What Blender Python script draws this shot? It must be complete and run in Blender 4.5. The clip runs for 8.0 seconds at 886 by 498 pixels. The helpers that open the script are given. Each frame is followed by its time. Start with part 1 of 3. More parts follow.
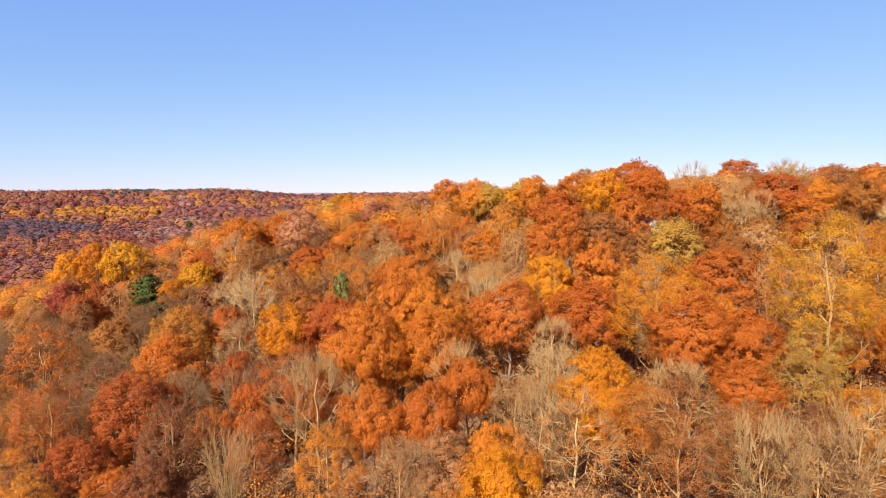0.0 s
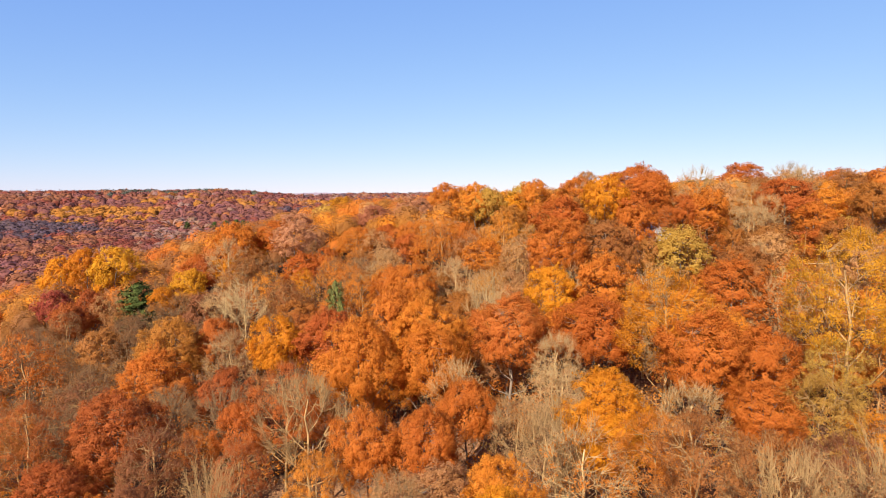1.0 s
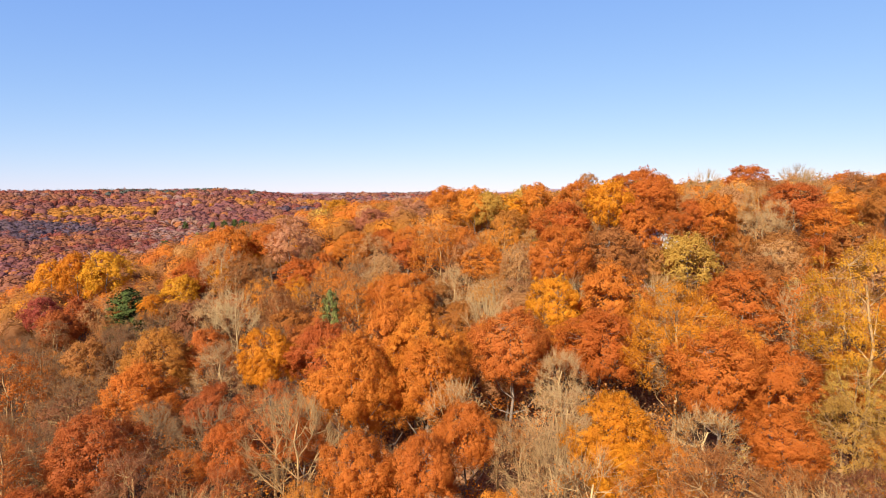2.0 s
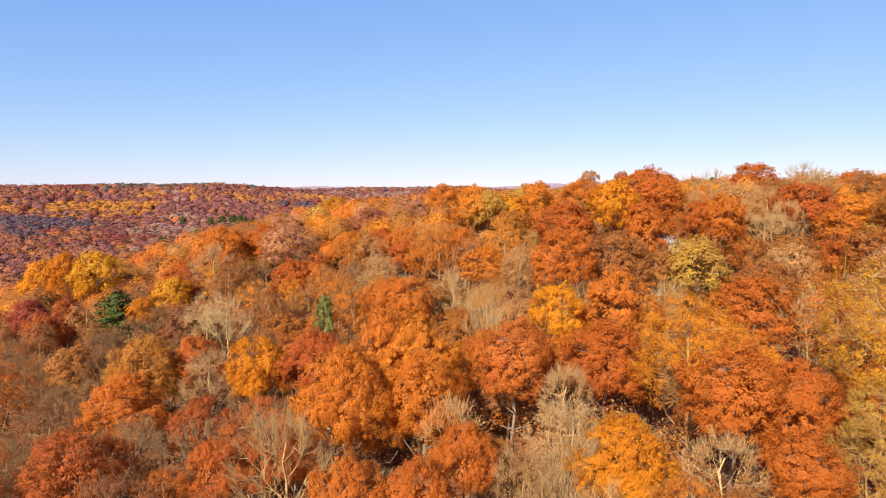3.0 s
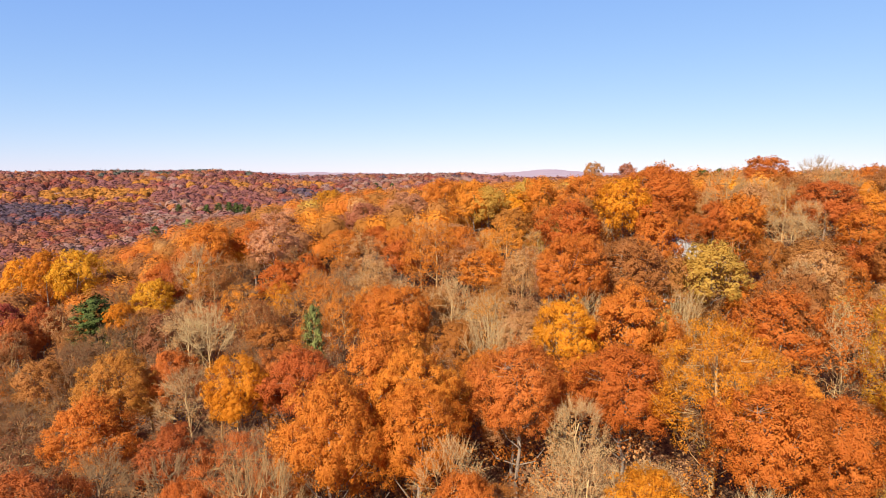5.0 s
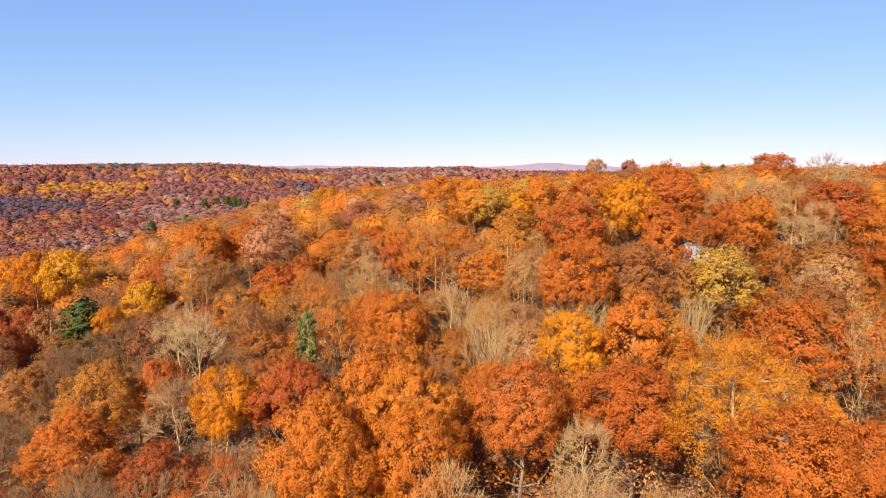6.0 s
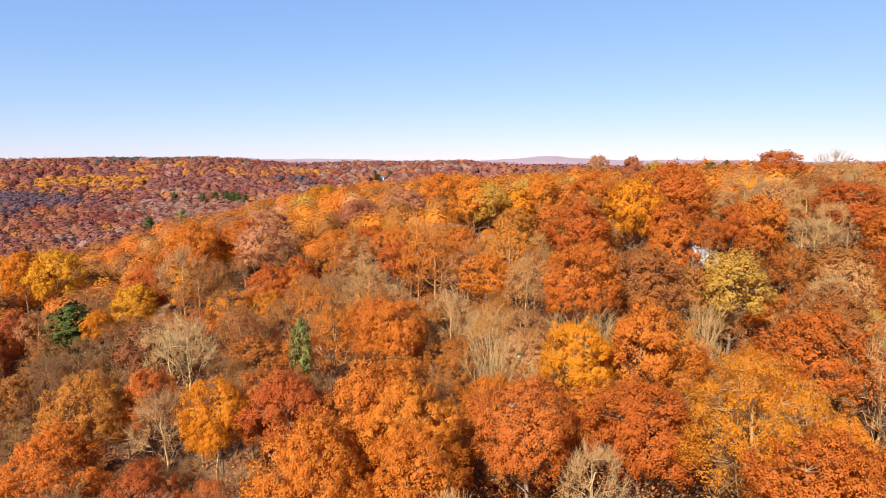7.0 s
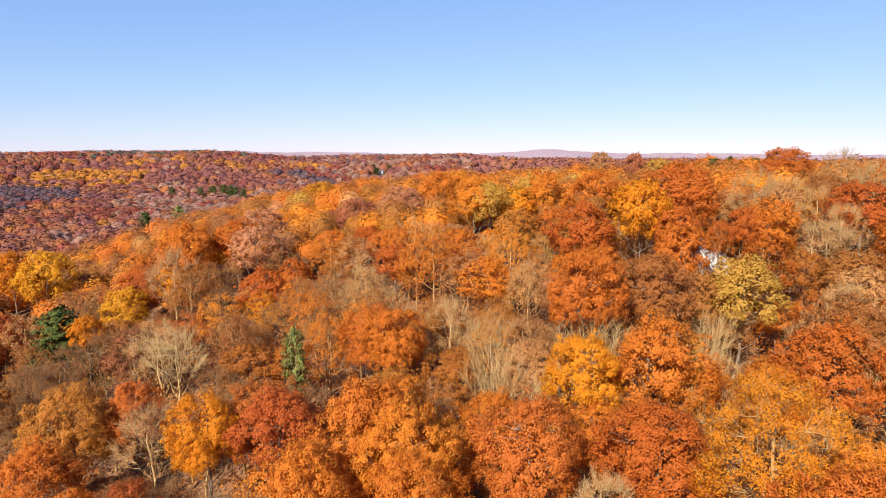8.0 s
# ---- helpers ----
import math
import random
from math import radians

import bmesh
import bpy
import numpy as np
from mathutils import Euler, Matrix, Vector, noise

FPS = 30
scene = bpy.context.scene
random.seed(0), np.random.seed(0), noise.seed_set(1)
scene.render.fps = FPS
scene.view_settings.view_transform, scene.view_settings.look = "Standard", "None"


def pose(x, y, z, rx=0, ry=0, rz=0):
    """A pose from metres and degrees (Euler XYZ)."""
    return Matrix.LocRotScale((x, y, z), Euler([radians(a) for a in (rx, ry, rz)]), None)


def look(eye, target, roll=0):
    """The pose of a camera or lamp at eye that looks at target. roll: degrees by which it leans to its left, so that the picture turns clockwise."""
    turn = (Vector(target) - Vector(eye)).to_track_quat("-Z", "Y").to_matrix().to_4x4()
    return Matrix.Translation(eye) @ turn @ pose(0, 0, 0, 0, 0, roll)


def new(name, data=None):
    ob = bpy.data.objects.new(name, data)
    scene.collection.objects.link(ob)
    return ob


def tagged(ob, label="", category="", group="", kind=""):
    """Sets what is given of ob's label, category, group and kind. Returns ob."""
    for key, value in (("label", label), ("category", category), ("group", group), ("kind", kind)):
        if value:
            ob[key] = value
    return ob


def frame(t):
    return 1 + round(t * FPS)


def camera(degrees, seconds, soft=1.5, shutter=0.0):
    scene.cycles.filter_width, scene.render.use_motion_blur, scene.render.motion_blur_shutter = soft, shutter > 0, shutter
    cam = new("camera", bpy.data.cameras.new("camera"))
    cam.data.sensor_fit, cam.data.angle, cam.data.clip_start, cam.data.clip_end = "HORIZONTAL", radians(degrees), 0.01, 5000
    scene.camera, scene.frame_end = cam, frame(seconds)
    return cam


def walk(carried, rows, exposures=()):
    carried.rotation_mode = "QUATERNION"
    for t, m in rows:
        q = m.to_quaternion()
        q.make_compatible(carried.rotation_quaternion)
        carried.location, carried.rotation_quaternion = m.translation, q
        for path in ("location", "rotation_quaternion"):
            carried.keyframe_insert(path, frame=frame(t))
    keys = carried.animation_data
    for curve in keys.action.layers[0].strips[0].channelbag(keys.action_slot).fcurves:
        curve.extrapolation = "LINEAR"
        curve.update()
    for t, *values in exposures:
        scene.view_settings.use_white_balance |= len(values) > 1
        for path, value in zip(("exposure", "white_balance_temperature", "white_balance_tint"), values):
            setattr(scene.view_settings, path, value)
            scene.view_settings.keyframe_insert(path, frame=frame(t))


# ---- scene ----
cam = camera(70.0, 8.0, soft=0.65)
METRES, EYE, TILT, LEAN, TURN = 32.0, 40.0, -5.0, 0.0, 0.0
ROWS = [
    (0.0, 0.0, 0.0, 0.0, 0.0, 0.0, -0.0),
    (0.5, 0.0029, 0.0593, 0.0227, -0.03, -0.01, -0.0),
    (1.0, 0.0058, 0.1184, 0.0455, -0.05, -0.01, -0.02),
    (1.5, 0.0085, 0.1776, 0.0684, -0.07, -0.01, -0.03),
    (3.0, 0.0163, 0.3583, 0.1357, -0.14, -0.61, -0.1),
    (3.5, 0.0182, 0.4172, 0.1589, -0.16, -0.94, -0.1),
    (4.0, 0.0196, 0.4758, 0.1821, -0.19, -1.26, -0.12),
    (4.5, 0.0205, 0.5345, 0.205, -0.22, -1.59, -0.13),
    (6.0, 0.0231, 0.7084, 0.2714, -0.31, -2.51, -0.18),
    (6.5, 0.0233, 0.7642, 0.2936, -0.33, -2.83, -0.18),
    (7.0, 0.0239, 0.8204, 0.3159, -0.35, -3.13, -0.18),
    (7.5, 0.0249, 0.8762, 0.3388, -0.38, -3.45, -0.17),
    (8.0, 0.0252, 0.9319, 0.3612, -0.42, -3.76, -0.17),
]
walk(cam, [(t, pose(0, 0, EYE, TILT, LEAN, TURN) @ pose(METRES * x, METRES * y, METRES * z, 90 + pitch, roll, yaw)) for t, x, y, z, yaw, pitch, roll in ROWS])

# ---- world, sun and exposure ----
SUN_ELEVATION, SUN_AZIMUTH = 36.0, 207.0      # azimuth clockwise from +y, the way the drone flies
world = bpy.data.worlds.new("sky")
scene.world = world
world.use_nodes = True
wn = world.node_tree
sky = wn.nodes.new("ShaderNodeTexSky")
sky.sky_type, sky.sun_disc = "NISHITA", False
sky.sun_elevation, sky.sun_rotation = radians(SUN_ELEVATION), radians(SUN_AZIMUTH)
sky.altitude, sky.air_density, sky.dust_density, sky.ozone_density = 1500, 1.0, 0.0, 3.0
bands, mixed = wn.nodes.new("ShaderNodeSeparateColor"), wn.nodes.new("ShaderNodeCombineColor")
wn.links.new(sky.outputs["Color"], bands.inputs["Color"])
for channel, gain, power in (("Red", 0.90, 0.72), ("Green", 1.28, 0.56), ("Blue", 3.25, 0.216)):     # a deep blue overhead, pale at the horizon
    soften, scale = wn.nodes.new("ShaderNodeMath"), wn.nodes.new("ShaderNodeMath")
    soften.operation, scale.operation = "POWER", "MULTIPLY"
    soften.inputs[1].default_value, scale.inputs[1].default_value = power, gain
    wn.links.new(bands.outputs[channel], soften.inputs[0])
    wn.links.new(soften.outputs[0], scale.inputs[0])
    wn.links.new(scale.outputs[0], mixed.inputs[channel])
wn.links.new(mixed.outputs["Color"], wn.nodes["Background"].inputs["Color"])
wn.nodes["Background"].inputs["Strength"].default_value = 0.087
sun = new("sun", bpy.data.lights.new("sun", "SUN"))
sun.data.energy, sun.data.angle, sun.data.color = 5.0, radians(0.5), (1.0, 0.93, 0.83)
el, az = radians(SUN_ELEVATION), radians(SUN_AZIMUTH)
sun.matrix_world = look((math.sin(az) * math.cos(el) * 300, math.cos(az) * math.cos(el) * 300, math.sin(el) * 300), (0, 0, 0))
scene.view_settings.exposure = 1.2


# ---- materials ----
def shader(name, rough=0.8):
    m = bpy.data.materials.new(name)
    m.use_nodes = True
    b = m.node_tree.nodes["Principled BSDF"]
    b.inputs["Roughness"].default_value = rough
    b.inputs["Specular IOR Level"].default_value = 0.2
    return m, m.node_tree, b


def leaf_material(name, colour, spread=0.13, glow=0.5, sheen=0.12):
    """Autumn leaves: each leaf and each tree takes its own shade; thin leaves let light through."""
    m, t, b = shader(name, 0.65)
    b.inputs["Specular IOR Level"].default_value = sheen
    geo, info = t.nodes.new("ShaderNodeNewGeometry"), t.nodes.new("ShaderNodeObjectInfo")
    r, g, bl = colour
    ramp = t.nodes.new("ShaderNodeValToRGB")
    ramp.color_ramp.elements[0].color = (r * (1 - spread), g * (1 - 1.25 * spread), bl * 0.7, 1)
    ramp.color_ramp.elements[1].color = (min(1, r * (1 + spread * 0.8)), min(1, g * (1 + 1.3 * spread)), bl * 1.4, 1)
    ramp.color_ramp.elements[0].position, ramp.color_ramp.elements[1].position = 0.12, 0.9
    mid = ramp.color_ramp.elements.new(0.52)
    mid.color = (r, g, bl, 1)
    clump, blend = t.nodes.new("ShaderNodeAttribute"), t.nodes.new("ShaderNodeMix")
    clump.attribute_name = "tone"
    blend.inputs["Factor"].default_value = 0.5
    t.links.new(geo.outputs["Random Per Island"], blend.inputs["A"])
    t.links.new(clump.outputs["Fac"], blend.inputs["B"])
    t.links.new(blend.outputs["Result"], ramp.inputs["Fac"])
    hsv = t.nodes.new("ShaderNodeHueSaturation")
    shift = t.nodes.new("ShaderNodeMapRange")
    shift.inputs["To Min"].default_value, shift.inputs["To Max"].default_value = 0.494, 0.506
    val = t.nodes.new("ShaderNodeMapRange")
    val.inputs["To Min"].default_value, val.inputs["To Max"].default_value = 0.9, 1.12
    t.links.new(info.outputs["Random"], shift.inputs["Value"])
    t.links.new(info.outputs["Random"], val.inputs["Value"])
    t.links.new(shift.outputs["Result"], hsv.inputs["Hue"])
    t.links.new(val.outputs["Result"], hsv.inputs["Value"])
    t.links.new(ramp.outputs["Color"], hsv.inputs["Color"])
    t.links.new(hsv.outputs["Color"], b.inputs["Base Color"])
    thin = t.nodes.new("ShaderNodeBsdfTranslucent")
    t.links.new(hsv.outputs["Color"], thin.inputs["Color"])
    mix = t.nodes.new("ShaderNodeMixShader")
    mix.inputs["Fac"].default_value = glow
    t.links.new(b.outputs["BSDF"], mix.inputs[1])
    t.links.new(thin.outputs["BSDF"], mix.inputs[2])
    t.links.new(mix.outputs["Shader"], t.nodes["Material Output"].inputs["Surface"])
    return m


def bark_material(name, dark, light, scale=3.0):
    m, t, b = shader(name, 0.9)
    co, n1, n2 = t.nodes.new("ShaderNodeTexCoord"), t.nodes.new("ShaderNodeTexNoise"), t.nodes.new("ShaderNodeTexNoise")
    stretch = t.nodes.new("ShaderNodeMapping")
    stretch.inputs["Scale"].default_value = (1, 1, 0.25)
    t.links.new(co.outputs["Object"], stretch.inputs["Vector"])
    n1.inputs["Scale"].default_value, n2.inputs["Scale"].default_value = scale, scale * 9
    t.links.new(stretch.outputs["Vector"], n1.inputs["Vector"])
    t.links.new(stretch.outputs["Vector"], n2.inputs["Vector"])
    add = t.nodes.new("ShaderNodeMath")
    add.operation = "ADD"
    t.links.new(n1.outputs["Fac"], add.inputs[0])
    t.links.new(n2.outputs["Fac"], add.inputs[1])
    ramp = t.nodes.new("ShaderNodeValToRGB")
    ramp.color_ramp.elements[0].position, ramp.color_ramp.elements[1].position = 0.75, 1.25
    ramp.color_ramp.elements[0].color, ramp.color_ramp.elements[1].color = (*dark, 1), (*light, 1)
    t.links.new(add.outputs[0], ramp.inputs["Fac"])
    t.links.new(ramp.outputs["Color"], b.inputs["Base Color"])
    bump = t.nodes.new("ShaderNodeBump")
    bump.inputs["Strength"].default_value, bump.inputs["Distance"].default_value = 0.6, 0.03
    t.links.new(n2.outputs["Fac"], bump.inputs["Height"])
    t.links.new(bump.outputs["Normal"], b.inputs["Normal"])
    return m


LEAF = {
    "orange": leaf_material("orange_leaves", (0.60, 0.207, 0.024)),
    "rust": leaf_material("rust_leaves", (0.52, 0.152, 0.022)),
    "red": leaf_material("red_leaves", (0.50, 0.138, 0.026)),
    "crimson": leaf_material("crimson_leaves", (0.33, 0.065, 0.036)),
    "gold": leaf_material("golden_leaves", (0.60, 0.222, 0.014)),
    "yellow": leaf_material("yellow_leaves", (0.58, 0.265, 0.018)),
    "olive": leaf_material("yellow_green_leaves", (0.50, 0.285, 0.05)),
    "ochre": leaf_material("ochre_leaves", (0.42, 0.158, 0.029)),
    "brown": leaf_material("brown_leaves", (0.375, 0.145, 0.036)),
    "russet": leaf_material("russet_leaves", (0.42, 0.118, 0.026)),
    "umber": leaf_material("umber_leaves", (0.29, 0.112, 0.04)),
    "tan": leaf_material("tan_leaves", (0.504, 0.248, 0.085)),
    "pink": leaf_material("pinkish_tan_leaves", (0.50, 0.222, 0.10)),
    "maroon": leaf_material("maroon_leaves", (0.37, 0.122, 0.058)),
    "plum": leaf_material("plum_brown_leaves", (0.441, 0.184, 0.105)),
    "moss": leaf_material("light_pine_needles", (0.175, 0.172, 0.042), 0.35, 0.15),
    "green": leaf_material("pine_needles", (0.068, 0.082, 0.02), 0.3, 0.15, 0.03),
}
# far woods: the lilac haze of distance is mixed into these leaf colours
HAZED_LEAF = {
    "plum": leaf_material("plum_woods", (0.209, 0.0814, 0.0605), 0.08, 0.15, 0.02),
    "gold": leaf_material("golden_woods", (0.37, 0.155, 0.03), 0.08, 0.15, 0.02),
    # bare grey trees, with the shadow over their band put into the colour too
    "slate": leaf_material("shadowed_slate_woods", (0.11, 0.068, 0.07), 0.08, 0.15, 0.02),
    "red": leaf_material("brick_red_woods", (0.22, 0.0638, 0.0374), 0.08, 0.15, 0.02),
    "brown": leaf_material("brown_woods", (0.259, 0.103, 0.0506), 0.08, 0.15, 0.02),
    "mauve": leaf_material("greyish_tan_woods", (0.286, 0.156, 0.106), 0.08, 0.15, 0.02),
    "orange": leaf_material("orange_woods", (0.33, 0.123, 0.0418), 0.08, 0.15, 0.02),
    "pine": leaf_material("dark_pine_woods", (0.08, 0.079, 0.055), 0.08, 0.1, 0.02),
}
BARK = {
    "dark": bark_material("dark_bark", (0.05, 0.036, 0.026), (0.22, 0.16, 0.11)),
    "grey": bark_material("grey_bark", (0.12, 0.07, 0.028), (0.36, 0.21, 0.082)),
    # darker copy of the grey bark: the left slope's shade put into its colour
    "dimmed": bark_material("dimmed_grey_bark", (0.08, 0.048, 0.024), (0.25, 0.142, 0.062)),
    "pale": bark_material("pale_bark", (0.20, 0.125, 0.052), (0.50, 0.325, 0.14)),
}


def litter_material():
    m, t, b = shader("leaf_litter", 0.95)
    co = t.nodes.new("ShaderNodeTexCoord")
    ramp, fine, coarse = t.nodes.new("ShaderNodeValToRGB"), t.nodes.new("ShaderNodeTexVoronoi"), t.nodes.new("ShaderNodeTexNoise")
    fine.inputs["Scale"].default_value, coarse.inputs["Scale"].default_value = 4.0, 0.12
    coarse.inputs["Detail"].default_value = 6
    for n in (fine, coarse):
        t.links.new(co.outputs["Object"], n.inputs["Vector"])
    ramp.color_ramp.elements[0].color, ramp.color_ramp.elements[1].color = (0.07, 0.035, 0.015, 1), (0.27, 0.12, 0.042, 1)
    ramp.color_ramp.elements[0].position, ramp.color_ramp.elements[1].position = 0.3, 0.7
    t.links.new(coarse.outputs["Fac"], ramp.inputs["Fac"])
    mix = t.nodes.new("ShaderNodeMix")
    mix.data_type, mix.blend_type = "RGBA", "OVERLAY"
    mix.inputs["Factor"].default_value = 0.6
    t.links.new(ramp.outputs["Color"], mix.inputs["A"])
    grey = t.nodes.new("ShaderNodeRGBToBW")
    t.links.new(fine.outputs["Color"], grey.inputs["Color"])
    t.links.new(grey.outputs["Val"], mix.inputs["B"])
    sat = t.nodes.new("ShaderNodeHueSaturation")
    sat.inputs["Saturation"].default_value = 0.95
    t.links.new(mix.outputs["Result"], sat.inputs["Color"])
    t.links.new(sat.outputs["Color"], b.inputs["Base Color"])
    bump = t.nodes.new("ShaderNodeBump")
    bump.inputs["Distance"].default_value = 0.15
    t.links.new(fine.outputs["Distance"], bump.inputs["Height"])
    t.links.new(bump.outputs["Normal"], b.inputs["Normal"])
    return m


LITTER = litter_material()


# ---- the lie of the land ----
def ramp01(v):
    v = np.clip(v, 0, 1)
    return v * v * (3 - 2 * v)


def canopy(x, y):
    """Mean height of the tree tops: a wooded slope up to a ridge, a wide valley beside it and hills behind."""
    x, y = np.asarray(x, float), np.asarray(y, float)
    far = np.hypot(x, y)
    swell = np.sin(x / 170 + 1.3) * np.cos(y / 210) + 0.6 * np.sin((x + y) / 95)
    way = x / np.maximum(y, 50)
    hills = (49 + 1.5 * np.exp(-((way + 0.43) / 0.25) ** 2) - 12 * ramp01((way + 0.42) / 0.5) + 1.6 * np.sin(x / 37) + 1.2 * np.sin(x / 83 + 1)) * ramp01((far - 850) / 480) + ramp01((far - 400) / 500) * swell * 4
    hills = hills - 16 * ramp01((far - 1500) / 500) + ramp01((far - 2300) / 700) * (10 + 14 * np.exp(-((x - 0.17 * y) / 220) ** 2) + 8 * ramp01((way + 0.1) / 0.3))
    s = y + 0.45 * x
    top = 41 + 0.06 * np.clip(x, -50, 100)
    slope = 16 + (top - 16) * ramp01((s - 45) / 150) + 6 * np.exp(-((x - 22) ** 2 + (y - 48) ** 2) / 500) + 6 * np.exp(-((x - 14) ** 2 + (y - 78) ** 2) / 1200)
    inside = (1 - ramp01((-x - 20) / 190)) * (1 - ramp01((y - 280) / 300))
    return hills + (slope - hills) * inside


TREE_HEIGHT = 14.0


def ground_height(x, y):
    return canopy(x, y) - TREE_HEIGHT


# ---- mesh making ----
def mesh_from(name, verts, faces, materials, index=None, smooth=False, normals=None, tone=None):
    """A mesh from an array of points and an array of faces with the same number of corners; normals and tone go with the points."""
    me = bpy.data.meshes.new(name)
    n, k = faces.shape
    me.vertices.add(len(verts))
    me.vertices.foreach_set("co", np.ascontiguousarray(verts, np.float32).ravel())
    me.loops.add(n * k)
    me.loops.foreach_set("vertex_index", np.ascontiguousarray(faces, np.int32).ravel())
    me.polygons.add(n)
    me.polygons.foreach_set("loop_start", np.arange(0, n * k, k, dtype=np.int32))
    for m in materials:
        me.materials.append(m)
    if index is not None:
        me.polygons.foreach_set("material_index", np.ascontiguousarray(index, np.int32))
    if smooth or normals is not None:
        me.polygons.foreach_set("use_smooth", np.ones(n, bool))
    if tone is not None:
        me.attributes.new("tone", "FLOAT", "POINT").data.foreach_set("value", np.ascontiguousarray(tone, np.float32))
    me.update(calc_edges=True)
    if normals is not None:
        me.attributes.new("custom_normal", "FLOAT_VECTOR", "POINT").data.foreach_set("vector", np.ascontiguousarray(normals, np.float32).ravel())
    return me


def unit(v):
    return v / np.maximum(np.linalg.norm(v, axis=-1, keepdims=True), 1e-6)


def leaves(rng, centres, facing, size, tilt=0.2, rounded=None, tone=0.5):
    """A three-cornered leaf spray of uneven shape at each centre: points, faces, the way each spray is turned to the light, tone."""
    n = len(centres)
    rounded = facing if rounded is None else rounded
    facing = facing * np.where((facing * rounded).sum(1, keepdims=True) < 0, -1.0, 1.0)
    a = unit(np.cross(facing, rng.normal(size=(n, 3))))
    b = np.cross(facing, a)
    size = np.broadcast_to(np.asarray(size, float), (n,))[:, None] * rng.uniform(0.7, 1.3, (n, 1))
    lift = facing * size
    tri = np.stack([centres - a * size * rng.uniform(0.45, 0.75, (n, 1)) - b * size * 0.35 + lift * rng.uniform(-tilt, tilt, (n, 1)),
                    centres + a * size * rng.uniform(0.45, 0.75, (n, 1)) - b * size * rng.uniform(0.1, 0.5, (n, 1)),
                    centres + b * size * rng.uniform(0.5, 0.8, (n, 1)) + lift * rng.uniform(-tilt, tilt, (n, 1))], 1)
    return tri.reshape(-1, 3), np.arange(n * 3).reshape(n, 3), np.repeat(unit(rounded), 3, 0), np.repeat(np.broadcast_to(tone, (n,)), 3)


def tubes(segments, sides=4):
    """Tapered prisms along rows of x, y, z, radius at both ends."""
    s = np.asarray(segments, float).reshape(-1, 8)
    p, q, r0, r1 = s[:, 0:3], s[:, 4:7], s[:, 3], s[:, 7]
    d = unit(q - p)
    helper = np.where(np.abs(d[:, 2:3]) > 0.8, np.array([[1.0, 0, 0]]), np.array([[0, 0, 1.0]]))
    a = unit(np.cross(d, helper))
    b = np.cross(d, a)
    ang = np.arange(sides) / sides * 2 * math.pi
    ring = a[:, None, :] * np.cos(ang)[None, :, None] + b[:, None, :] * np.sin(ang)[None, :, None]
    verts = np.concatenate([p[:, None] + ring * r0[:, None, None], q[:, None] + ring * r1[:, None, None]], 1)
    base = np.arange(len(s))[:, None, None] * 2 * sides
    i = np.arange(sides)
    face = np.stack([i, (i + 1) % sides, sides + (i + 1) % sides, sides + i], 1)[None]
    return verts.reshape(-1, 3), (base + face).reshape(-1, 4)


def joined(parts):
    at, faces = 0, []
    for v, f, _, _ in parts:
        faces.append(f + at)
        at += len(v)
    return np.concatenate([p[0] for p in parts]), np.concatenate(faces), np.concatenate([p[2] for p in parts]), np.concatenate([p[3] for p in parts])


H0, R0 = 14.0, 4.0      # the size at which the tree patterns are drawn


